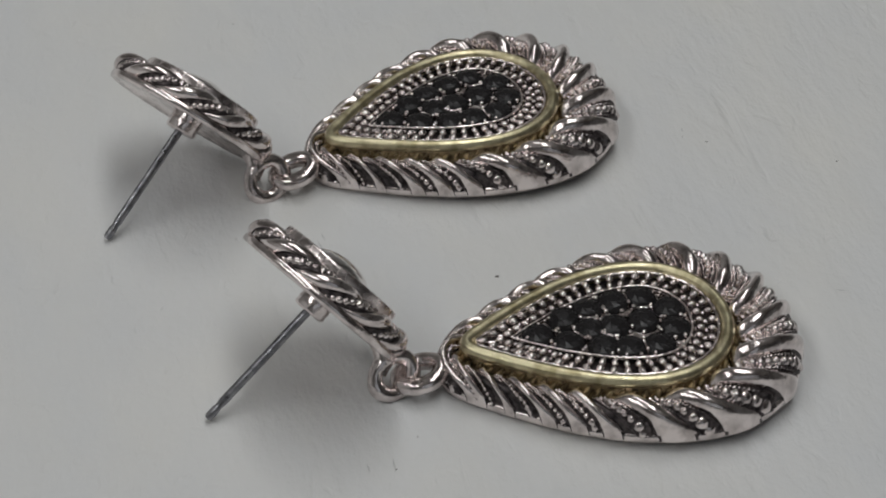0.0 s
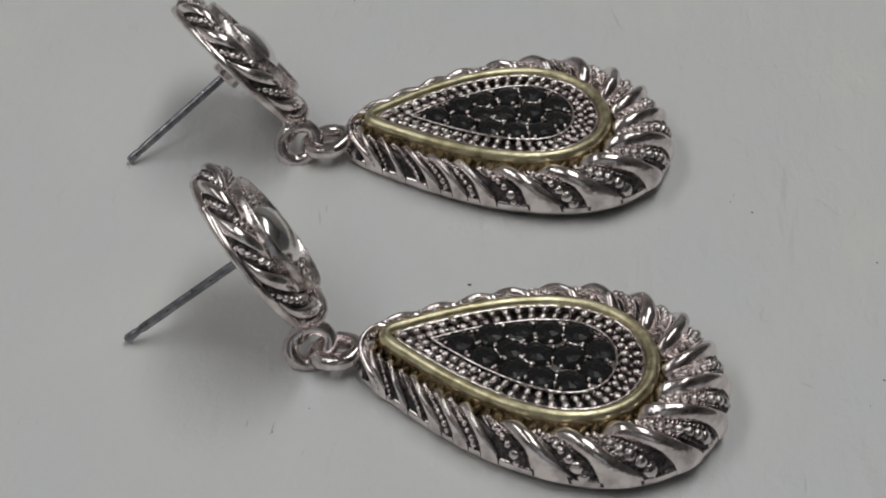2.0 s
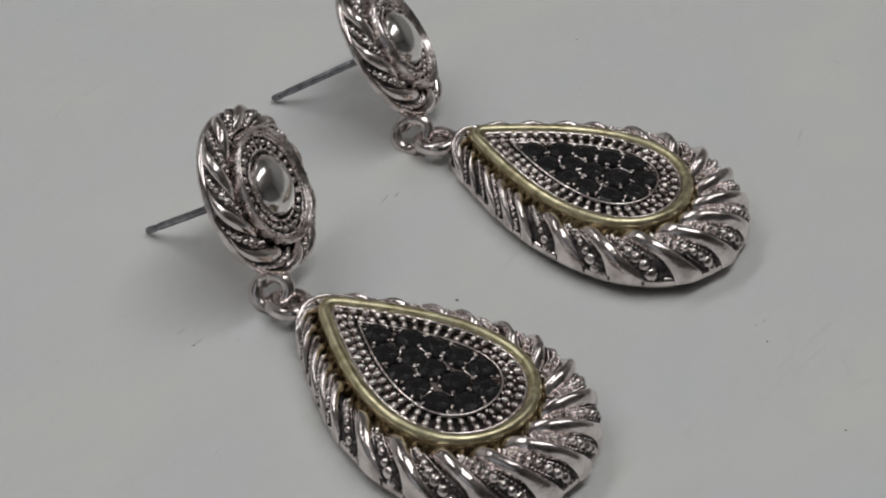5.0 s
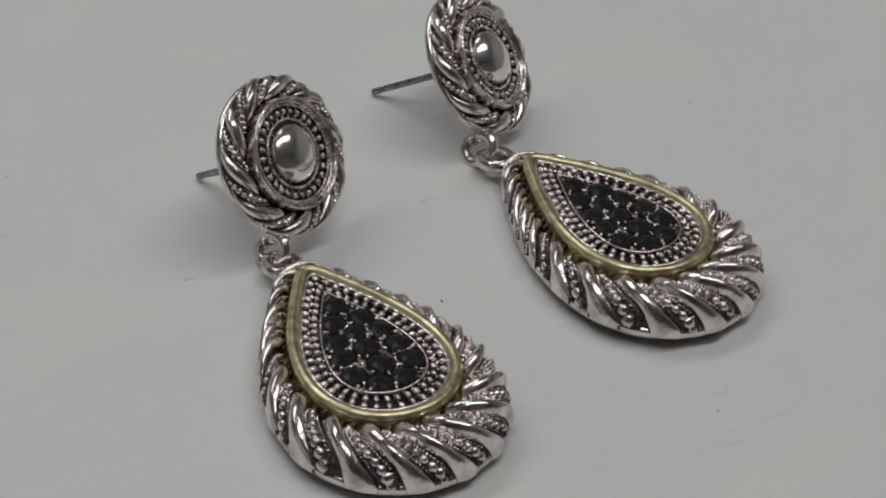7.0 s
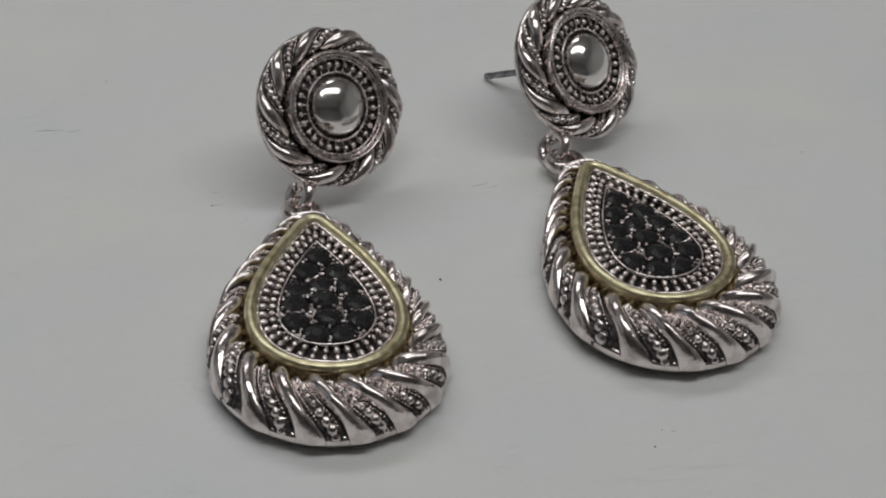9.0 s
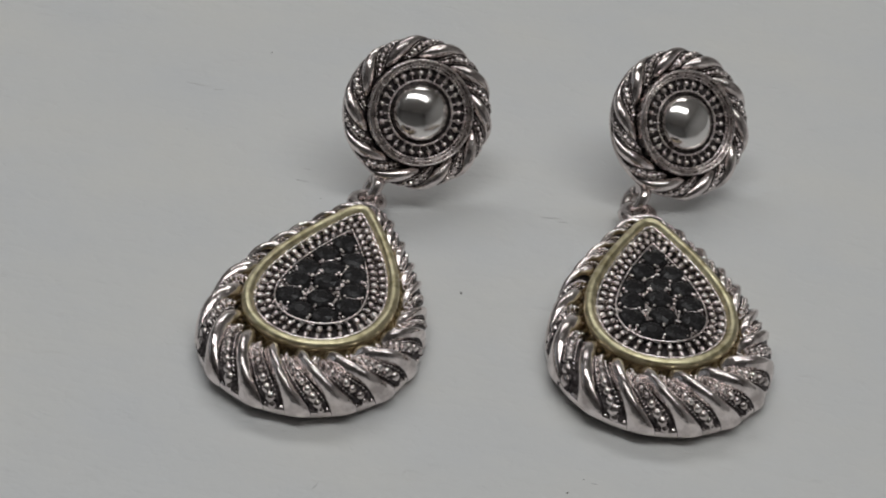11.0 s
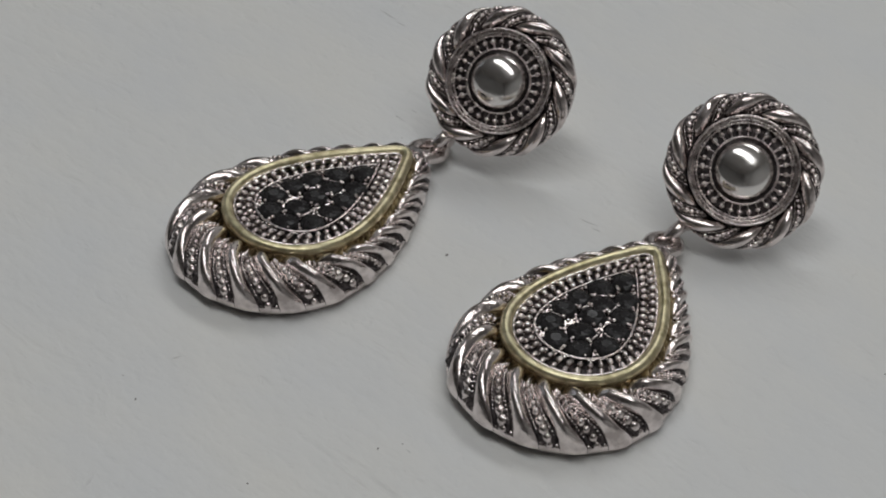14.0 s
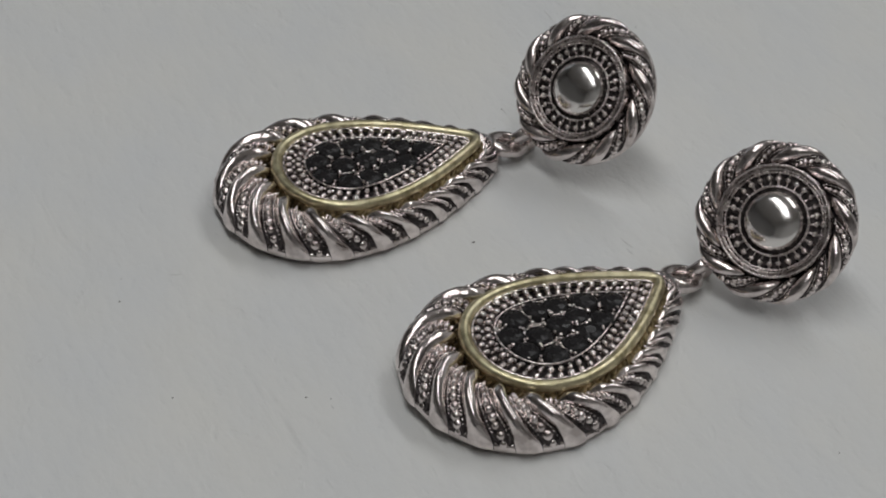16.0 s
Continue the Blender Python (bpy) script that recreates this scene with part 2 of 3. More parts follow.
def relief_strip(point, q0, shift, half, height, v0, v1, steps, across, ease=1.0):
    """A raised strip that follows a slanting line over the surface point(q, v); half(v): half its width as a ring
    fraction; height(s, v, run, w): how far it stands off the bed, run being the length along it and w half its true width."""
    v = v0 + (v1 - v0) * (1 - (1 - np.linspace(0, 1, steps + 1)) ** ease)
    mid = q0 + shift(v)
    line = point(mid, v)
    run = np.concatenate([[0], np.cumsum(np.linalg.norm(np.diff(line, axis=0), axis=1))])
    s = np.linspace(-1, 1, across)
    q = mid[:, None] + half(v)[:, None] * s[None, :]
    vv = np.repeat(v[:, None], across, 1)
    wide = np.linalg.norm(point(mid + half(v), v) - line, axis=1)
    along = np.gradient(line, axis=0)
    side = point(mid + half(v), v) - point(mid - half(v), v)
    lean = (along * side).sum(1) / np.maximum(1e-9, np.linalg.norm(along, axis=1) * np.linalg.norm(side, axis=1))
    cross = wide * np.sqrt(1 - lean ** 2)
    h = height(s[None, :], vv, (run[:, None] + s[None, :] * (wide * lean)[:, None]), cross[:, None])
    n = surface_normal(point, q, vv)
    sign = 1.0 if surface_normal(point, np.array([q0]), np.array([0.4]))[0, 2] > 0 else -1.0
    p = point(q, vv) + sign * n * h[..., None]
    faces = grid_faces(steps + 1, across, wrap=False)
    cells = (h[:-1, :-1] + h[1:, :-1] + h[:-1, 1:] + h[1:, 1:]) / 4
    return p.reshape(-1, 3), faces, cells.ravel()


def strip_mesh(name, strip, dark_below):
    """Silver on the raised faces, the blackened finish on the low ones."""
    v, f, h = strip
    b = Build()
    b.add(v, f)
    me = b.mesh(name, SILVER)
    me.materials.append(OXIDE)
    me.polygons.foreach_set("material_index", [1 if x < dark_below else 0 for x in h])
    return me


def smooth_rib(point, q0, shift, wide, tall, v0, v1, blunt=0.09, steps=36, across=15):
    """A plump cast rib: rounded start, full belly, running flat into the foot."""
    def half(v):
        u = (v - v0) / (v1 - v0)
        start = np.sqrt(np.clip(1 - (1 - np.clip(u / blunt, 0, 1)) ** 2, 0, 1))
        return wide * (0.12 + 0.88 * start) * (1.22 - 0.34 * np.clip((u - 0.15) / 0.6, 0, 1) + 0.24 * np.clip((u - 0.8) / 0.2, 0, 1))

    def height(s, v, run, w):
        u = (v - v0) / (v1 - v0)
        start = np.sqrt(np.clip(1 - (1 - np.clip(u / (blunt * 1.3), 0, 1)) ** 2, 0, 1))
        body = tall * (0.05 + 0.95 * start) * (1 - 0.68 * np.clip((u - 0.45) / 0.55, 0, 1) ** 1.8)
        return body * np.clip(1 - np.abs(s) ** 2.0, 0, 1) ** 0.68 - 0.01
    return relief_strip(point, q0, shift, half, height, v0, v1, steps, across, 1.25)


def beaded_rib(point, q0, shift, wide, tall, v0, v1, rnd, steps=110, across=19):
    """A flat strand with a line of uneven cast grains and a finer line on each side, tapering at both ends."""
    beads = [(0.0, 1.0, 0.0)]
    while beads[-1][0] < 60:
        beads.append((beads[-1][0] + rnd.uniform(1.0, 1.3), rnd.uniform(0.82, 1.12), rnd.uniform(-0.1, 0.1)))
    beads = np.array(beads)

    def half(v):
        u = (v - v0) / (v1 - v0)
        return wide * (0.56 + 0.44 * np.clip(u / 0.5, 0, 1)) * (1 - 0.4 * np.clip((u - 0.85) / 0.15, 0, 1) ** 2)

    def height(s, v, run, w):
        u = (v - v0) / (v1 - v0)
        keep = tall * (1 - 0.5 * np.clip((u - 0.4) / 0.6, 0, 1)) * np.clip(u / 0.06, 0, 1)
        local = np.maximum(w, 1e-4)
        mid = run[:, across // 2]
        count = np.concatenate([[0], np.cumsum(np.diff(mid) / (local[1:, 0] * 0.98))])[:, None] + (run - mid[:, None]) / (local * 0.98)
        k = np.abs(count[:, :, None] - beads[None, None, :, 0]).argmin(-1)
        near = beads[k]
        dl = (count - near[..., 0]) * 0.98
        r = 0.64 * near[..., 1]
        ball = np.sqrt(np.clip(1 - ((s - near[..., 2]) ** 2 + dl ** 2) / r ** 2, 0, 1))
        edge = np.clip(1 - ((np.abs(s) - 0.78) / 0.18) ** 2, 0, 1) * (0.45 + 0.55 * np.cos(math.pi * count * 2.1) ** 2)
        return keep * np.maximum(0.14 * (1 - s ** 2) + 0.9 * ball, 0.72 * edge) - 0.01
    return relief_strip(point, q0, shift, half, height, v0, v1, steps, across)


# where the ribs start along the gold rim, as fractions of its length
RIBS = (0.975, 0.931, 0.883, 0.835, 0.76, 0.692, 0.63, 0.581, 0.537, 0.496, 0.454, 0.41, 0.36, 0.316, 0.257, 0.21, 0.15, 0.09, 0.04, 0.006)
PERIMETER = float(np.linalg.norm(np.roll(RIM, -1, 0) - RIM, axis=1).sum())


def rope_shift(q0):
    a, b = rope_point(q0, 0.0), rope_point(q0, 0.75)
    p = rim_at(q0)[0]
    slant = 0.5 - 0.07 * np.clip((-p[0] - 0.2) / 0.3, 0, 1) * np.clip((p[1] + 2.1) / 0.3, 0, 1)
    fan = np.linalg.norm(rope_point(q0 + 0.002, 0.75) - b) / np.linalg.norm(rope_point(q0 + 0.002, 0.0) - a)

    def shift(v):
        return -slant / (PERIMETER * max(1.0, fan)) * np.maximum(v, 0.0) ** 1.15
    return shift


def make_drop_meshes():
    rnd = random.Random(5)
    out = {"smooth_rib": [], "beaded_rib": []}
    # blackened body under the rope, closed below
    b = Build()
    prof = np.array([0.0, 0.06, 0.12, 0.2, 0.3, 0.42, 0.54, 0.66, 0.76, 0.84, 0.89, 0.93, 0.965])
    rows = []
    for i in range(0, COUNT, 3):
        bed = rope_point(i / COUNT, prof) - np.array([*(OUT[i] * 0.008), 0.008])
        e = rope_point(i / COUNT, 0.97)
        rows.append(np.concatenate([[[*(RIM[i] + OUT[i] * 0.06), TOP - 0.14]], bed, [[*(e[:2] - OUT[i] * 0.06), 0.03]],
                                    [[*(RIM[i] + OUT[i] * (SPAN[i] - 0.16)), -0.02]]]))
    nu, nv = len(rows), len(rows[0])
    b.add(np.concatenate(rows), grid_faces(nu, nv) + [tuple(i * nv + nv - 1 for i in range(nu))])
    out["body"] = b.mesh("drop_body", OXIDE)
    for k, q0 in enumerate(RIBS):
        gap = (q0 - RIBS[(k + 1) % len(RIBS)]) % 1.0
        before = (RIBS[k - 1] - q0) % 1.0
        reach = float(around(SPAN, q0))
        room = min(gap, before)
        rib = smooth_rib(rope_point, q0, rope_shift(q0), max(room * 0.29, room * 0.5 - 0.0125), 0.045 + 0.14 * reach, 0.02, 1.0)
        out["smooth_rib"].append(strip_mesh("smooth_rib", rib, 0.01))
        q1 = q0 - 0.5 * gap
        strand = beaded_rib(rope_point, q1, rope_shift(q1), min(gap * 0.245, 0.0155), 0.05 + 0.06 * reach, 0.05, 0.985, rnd)
        out["beaded_rib"].append(strip_mesh("beaded_rib", strand, 0.018))
    # the smooth silver foot into which the ribs run
    b = Build()
    rows = []
    for i in range(0, COUNT, 2):
        col = [rope_point(i / COUNT, v) + np.array([*(OUT[i] * d), d]) for v, d in ((0.955, -0.03), (0.967, -0.016), (0.976, -0.007), (0.984, -0.001), (0.99, 0.003), (0.995, 0.005), (1.0, 0.004))]
        col.append(np.array([*(RIM[i] + OUT[i] * (SPAN[i] - 0.025)), 0.015]))
        col.append(np.array([*(RIM[i] + OUT[i] * (SPAN[i] - 0.075)), -0.022]))
        rows.append(np.array(col))
    b.add(np.concatenate(rows), grid_faces(len(rows), 9))
    out["foot"] = b.mesh("silver_foot", SILVER)
    # gold bezel
    prof = [(-0.006, TOP - 0.12)] + [(0.052 - 0.062 * math.cos(t), TOP - 0.045 + 0.066 * math.sin(t)) for t in np.linspace(-0.2, math.pi + 0.35, 15)]
    b = Build()
    b.add(np.concatenate([[[*(RIM[i] + OUT[i] * d), z] for d, z in prof] for i in range(0, COUNT, 2)]), grid_faces(COUNT // 2, len(prof)))
    out["bezel"] = b.mesh("gold_bezel", GOLD)
    b = Build()
    prof = [(0.09, TOP - 0.05), (0.108, TOP - 0.075), (0.122, TOP - 0.14), (0.145, TOP - 0.30)]
    b.add(np.concatenate([[[*(RIM[i] + OUT[i] * d), z] for d, z in prof] for i in range(0, COUNT, 2)]), grid_faces(COUNT // 2, len(prof)))
    n = 62
    for k in range(n):
        p, nn, _ = rim_at(k / n)
        t = np.array([nn[1], -nn[0]])
        path = [[*(p + nn * (0.115 + 0.03 * w) + t * 0.075 * (w - 0.5)), TOP - 0.085 - 0.12 * w] for w in (0, 0.25, 0.5, 0.75, 1)]
        r = rnd.uniform(0.9, 1.1)
        sweep(b, path, [0.012 * r, 0.026 * r, 0.032 * r, 0.028 * r, 0.016 * r], 8)
    out["skirt"] = b.mesh("bezel_skirt", GOLD_DARK)
    # plate with its raised lines and grains
    b = Build()
    c = np.array([0, -1.38])
    rows = []
    for i in range(0, COUNT, 6):
        d = RIM[i] - c
        rows.append(np.array([[*(c + d * f), SEAT - 0.125] for f in (1.02, 0.75, 0.4)]))
    nu = len(rows)
    b.add(np.concatenate(rows), grid_faces(nu, 3) + [tuple(i * 3 + 2 for i in range(nu))])
    out["plate"] = b.mesh("setting_plate", OXIDE, smooth=False)

    def inset(dist, count):
        """A ring at that distance inside the bezel, evenly spaced."""
        wider = 1 + 0.2 * np.clip((FALL - 0.7) / 0.3, 0, 1) ** 1.5
        p = RIM - OUT * (dist * wider)[:, None]
        keep = p[:, 1] < RIM[0, 1] - 1.5 * dist
        p = p[keep]
        closed = np.concatenate([p, p[:1]])
        run = np.concatenate([[0], np.cumsum(np.linalg.norm(np.diff(closed, axis=0), axis=1))])
        w = np.linspace(0, run[-1], count, endpoint=False)
        return np.stack([np.interp(w, run, closed[:, k]) for k in (0, 1)], 1)

    for name, dist, r, z in (("outer_line", 0.024, 0.022, SEAT - 0.055), ("inner_line", 0.232, 0.0145, SEAT - 0.04)):
        b = Build()
        ring = inset(dist, 150)
        sweep(b, [[*p, z] for p in ring], [r * (1 + 0.22 * math.sin(i * 2.1)) for i in range(len(ring))], 6, True)
        out[name] = b.mesh(name, SILVER)
    b = Build()
    n = 43
    for a, c2 in zip(inset(0.03, n), inset(0.224, n)):
        at = [a + (c2 - a) * k for k in (0, 0.25, 0.5, 0.75, 1)]
        sweep(b, [[*p, SEAT - 0.09] for p in at], [0.03, 0.03, 0.024, 0.028, 0.026], 8)
        way = (c2 - a) / np.linalg.norm(c2 - a)
        turn = np.array([[way[0], way[1], 0], [-way[1], way[0], 0], [0, 0, 1]])
        for k, r in ((0.21, 0.056), (0.71, 0.05)):
            p = a + (c2 - a) * (k + rnd.uniform(-0.03, 0.03))
            grain = BEAD[0] * r * rnd.uniform(0.88, 1.1) * np.array([1.0, rnd.uniform(0.68, 0.8), 0.85])
            b.add(grain @ turn + np.array([*p, SEAT - 0.066]), BEAD[1])
    out["grains"] = b.mesh("milgrain_border", SILVER)
    b = Build()
    ring = inset(0.234, 120)
    c = np.array([0, -1.38])
    b.add(np.concatenate([[[*(c + (p - c) * f), SEAT - 0.07] for f in (1.0, 0.6)] for p in ring]), grid_faces(120, 2) + [tuple(i * 2 + 1 for i in range(120))])
    out["bed"] = b.mesh("stone_bed", SILVER, smooth=False)
    # stones
    out["stone"] = stone_mesh(0.158)
    b = Build()
    for i, (x, y) in enumerate(STONES):
        for j, (x2, y2) in enumerate(STONES):
            d = math.hypot(x - x2, y - y2)
            if j > i and d < 0.37:
                mx, my, tx, ty = (x + x2) / 2, (y + y2) / 2, -(y2 - y) / d, (x2 - x) / d
                for s in (-1, 1):
                    b.add(BEAD[0] * rnd.uniform(0.02, 0.028) + np.array([mx + tx * 0.075 * s, my + ty * 0.075 * s, SEAT - 0.028]), BEAD[1])
                if rnd.random() < 0.4:
                    sweep(b, [[mx - tx * 0.08, my - ty * 0.08, SEAT - 0.05], [mx, my, SEAT - 0.043], [mx + tx * 0.08, my + ty * 0.08, SEAT - 0.05]], [0.024, 0.015, 0.024], 6)
    for p in inset(0.275, 30):
        if min(math.hypot(p[0] - x, p[1] - y) for x, y in STONES) > 0.115:
            b.add(BEAD[0] * 0.024 + np.array([*p, SEAT - 0.04]), BEAD[1])
    out["prongs"] = b.mesh("prong_setting", SILVER)
    return out


STONES = [(0.0, -0.615), (-0.145, -0.865), (0.17, -0.885), (-0.27, -1.165), (-0.01, -1.095), (0.265, -1.135), (-0.315, -1.40), (-0.005, -1.335),
          (0.325, -1.395), (-0.32, -1.67), (0.015, -1.605), (0.34, -1.665), (-0.135, -1.88), (0.135, -1.885)]


def stone_mesh(r):
    """A round stone: girdle, two rows of crown facets and a flat table."""
    b = Build()
    rings = [(1.0, -0.05, 0), (1.0, 0.0, 0), (0.76, 0.034, 0.5), (0.36, 0.05, 0)]
    v = []
    for k, z, tw in rings:
        v += [(r * k * math.cos(2 * math.pi * (j + tw) / 10), r * k * math.sin(2 * math.pi * (j + tw) / 10), z) for j in range(10)]
    f = [tuple(30 + j for j in range(10)), tuple(reversed(range(10)))]
    for i in range(3):
        for j in range(10):
            f += [(i * 10 + j, i * 10 + (j + 1) % 10, i * 10 + 10 + j), (i * 10 + (j + 1) % 10, i * 10 + 10 + (j + 1) % 10, i * 10 + 10 + j)]
    b.add(v, f)
    return b.mesh("stone", STONE, smooth=False)


# ---- the stud: front towards +z, its loop towards -y ----
DISC, RING = 0.85, 0.6


def stud_point(q, v):
    """The bed of the rope round the stud: a half-round roll."""
    q, v = np.broadcast_arrays(np.asarray(q, float), np.asarray(v, float))
    a, t = 2 * math.pi * q, math.pi * 0.97 - v * math.pi * 1.2
    r = 0.745 + 0.112 * np.cos(t)
    return np.stack([r * np.cos(a), r * np.sin(a), -0.185 + 0.095 * np.sin(t)], -1)


def lathe(prof, segs=96):
    a = np.arange(segs) * 2 * math.pi / segs
    b = Build()
    b.add(np.concatenate([[[r * math.cos(t), r * math.sin(t), z] for r, z in prof] for t in a]), grid_faces(segs, len(prof)))
    return b


def make_stud_meshes():
    rnd = random.Random(9)
    out = {"smooth_rib": [], "beaded_rib": []}
    bed = [stud_point(0.0, v) for v in np.linspace(0, 1, 14)]
    b = lathe([(0.0001, -0.075), (0.5, -0.075), (0.6, -0.085), (0.62, -0.16)] + [(p[0] - 0.006, p[2] - 0.004) for p in bed])
    out["body"] = b.mesh("stud_body", OXIDE)
    b = lathe([(0.82, -0.235), (0.85, -0.24), (0.866, -0.262), (0.87, -0.295), (0.858, -0.32), (0.83, -0.324), (0.77, -0.3), (0.5, -0.275), (0.0001, -0.27)])
    out["back"] = b.mesh("back_plate", SILVER)
    n = 10

    def shift(v):
        return -0.125 * np.maximum(v, 0.0) ** 1.1
    for k in range(n):
        rib = smooth_rib(stud_point, (k + 0.2) / n, shift, 0.285 / n, 0.07, 0.05, 1.0, 0.36)
        out["smooth_rib"].append(strip_mesh("smooth_rib", rib, 0.004))
        strand = beaded_rib(stud_point, (k + 0.7) / n, shift, 0.235 / n, 0.05, 0.1, 0.98, rnd)
        out["beaded_rib"].append(strip_mesh("beaded_rib", strand, 0.009))
    out["ring"] = lathe([(0.548, -0.07), (0.55, -0.01), (0.558, 0.003), (0.57, 0.0), (0.577, -0.025), (0.584, -0.02), (0.59, 0.028),
                         (0.602, 0.04), (0.613, 0.032), (0.62, 0.01), (0.622, -0.04), (0.62, -0.12)]).mesh("double_ring", TARNISHED)
    b = Build()
    for r, cnt, size in ((0.53, 72, 0.0175), (0.375, 52, 0.0165)):
        for k in range(cnt):
            a = 2 * math.pi * k / cnt
            b.add(BEAD[0] * size * rnd.uniform(0.85, 1.12) + np.array([r * math.cos(a), r * math.sin(a), -0.03]), BEAD[1])
        ring = 2 * math.pi * np.arange(90) / 90
        sweep(b, [[r * math.cos(t), r * math.sin(t), -0.036] for t in ring], [0.0145] * 90, 6, True)
    for k in range(28):
        a = 2 * math.pi * (k + rnd.uniform(-0.06, 0.06)) / 28
        sweep(b, [[r * math.cos(a), r * math.sin(a), -0.074] for r in (0.38, 0.42, 0.48, 0.525)], [0.012, 0.014, 0.014, 0.012], 6)
        b.add(BEAD[0] * 0.036 * rnd.uniform(0.88, 1.1) + np.array([0.462 * math.cos(a), 0.462 * math.sin(a), -0.045]), BEAD[1])
    out["grains"] = b.mesh("grain_ring", TARNISHED)
    prof = [(0.338, -0.08), (0.34, -0.055)]
    prof += [(0.325 * math.cos(t), -0.04 + 0.175 * math.sin(t)) for t in np.linspace(0, math.pi / 2 - 0.001, 18)]
    out["dome"] = lathe(prof).mesh("dome", DOME)
    b = lathe([(0.0001, -0.445), (0.11, -0.455), (0.145, -0.45), (0.16, -0.43), (0.154, -0.385), (0.162, -0.365), (0.156, -0.335), (0.17, -0.26)], 40)
    out["cup"] = b.mesh("post_cup", SILVER)
    # loop on a tab at the lower edge, in the plane of the post
    b = Build()
    a = np.arange(40) * 2 * math.pi / 40
    sweep(b, [[-0.05, -1.01 + 0.165 * math.cos(t), -0.39 + 0.195 * math.sin(t)] for t in a], [0.075 + 0.006 * math.sin(3 * t) for t in a], 10, True)
    sweep(b, [[0, -0.74, -0.23], [-0.02, -0.8, -0.27], [-0.04, -0.86, -0.36], [-0.05, -0.89, -0.47]], [0.12, 0.115, 0.09, 0.07], 12)
    out["loop"] = b.mesh("stud_loop", SILVER)
    return out


DOME = material("polished_silver_dome", (0.84, 0.81, 0.79), 0.14, 1.0)
rough_noise(DOME, 900, 0.12, 0.22)
relief(DOME, [(350, 0.00005, (1, 1, 1)), (2500, 0.000006, (1, 1, 1))])


# ---- the setting: a white board on a table, in a plain unseen room added round it ----
def box_mesh(name, x0, x1, y0, y1, z0, z1, mat, bevel=0.0):
    bm = bmesh.new()
    bmesh.ops.create_cube(bm, size=1)
    for v in bm.verts:
        v.co = ((x0 + x1) / 2 + v.co.x * (x1 - x0), (y0 + y1) / 2 + v.co.y * (y1 - y0), (z0 + z1) / 2 + v.co.z * (z1 - z0))
    if bevel:
        bmesh.ops.bevel(bm, geom=bm.edges[:], offset=bevel, segments=3, affect="EDGES", profile=0.5)
    me = bpy.data.meshes.new(name)
    bm.to_mesh(me)
    bm.free()
    me.materials.append(mat)
    return me


BOARD_Z = -0.025 * U


def board():
    ob = new("table_top", box_mesh("table_top", -0.55, 0.55, -0.4, 0.5, -0.03, BOARD_Z, TABLE, 0.004))
    return tagged(ob, "white painted table board with a faintly dented surface", "table top", kind="structure")


top = board()
for x in (-0.48, 0.48):
    for y in (-0.33, 0.43):
        part("leg", box_mesh("leg", x - 0.025, x + 0.025, y - 0.025, y + 0.025, -0.75, -0.03, TABLE, 0.004), top)
tagged(new("floor", box_mesh("floor", -2, 2, -2, 2, -0.85, -0.75, FLOOR)), "brown floor under the table", "floor", kind="structure")
tagged(new("ceiling", box_mesh("ceiling", -2, 2, -2, 2, 1.6, 1.7, CEILING)), "white painted ceiling over the table", "ceiling", kind="structure")
# added walls out of view; their tones steer bounce light and reflections
for nm, x0, x1, y0, y1, paint, tone in (("wall_north", -2, 2, 2, 2.1, PALE_WALL, "pale"), ("wall_south", -2, 2, -2.1, -2, WALL, "grey"), ("wall_east", 2, 2.1, -2.1, 2.1, PALE_WALL, "pale")):
    tagged(new(nm, box_mesh(nm, x0, x1, y0, y1, -0.85, 1.7, paint)), "plain " + tone + " unseen room wall toned for reflections", "wall", kind="structure")


def wall_with_fill_opening():
    """The unseen west wall, pierced by one opening added for the fill light."""
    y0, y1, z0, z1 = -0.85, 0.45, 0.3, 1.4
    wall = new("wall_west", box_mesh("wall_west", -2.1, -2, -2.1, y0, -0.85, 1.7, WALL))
    tagged(wall, "plain grey unseen room wall with an opening added for the fill light", "wall", kind="structure")
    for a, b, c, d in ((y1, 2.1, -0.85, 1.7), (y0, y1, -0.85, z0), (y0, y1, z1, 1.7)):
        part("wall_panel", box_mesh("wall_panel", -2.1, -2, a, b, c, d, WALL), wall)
    # added frame round the fill light's opening, no known window
    surround = new("fill_opening_1", box_mesh("fill_opening_1", -2.09, -2.04, y0, y1, z0, z0 + 0.05, CEILING, 0.004))
    tagged(surround, "white frame added round the fill light's opening", "window", kind="structure")
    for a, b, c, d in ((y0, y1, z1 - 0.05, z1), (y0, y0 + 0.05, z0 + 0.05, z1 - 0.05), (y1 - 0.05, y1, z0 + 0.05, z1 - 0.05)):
        part("fill_opening_frame", box_mesh("fill_opening_frame", -2.09, -2.04, a, b, c, d, CEILING, 0.004), surround)


wall_with_fill_opening()


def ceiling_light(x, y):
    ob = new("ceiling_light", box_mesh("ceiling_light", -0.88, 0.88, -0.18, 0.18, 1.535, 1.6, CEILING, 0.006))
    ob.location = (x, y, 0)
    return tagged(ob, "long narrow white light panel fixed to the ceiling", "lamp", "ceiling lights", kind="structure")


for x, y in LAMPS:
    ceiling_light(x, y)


# ---- the earrings ----
DROP_MESH, STUD_MESH = make_drop_meshes(), make_stud_meshes()


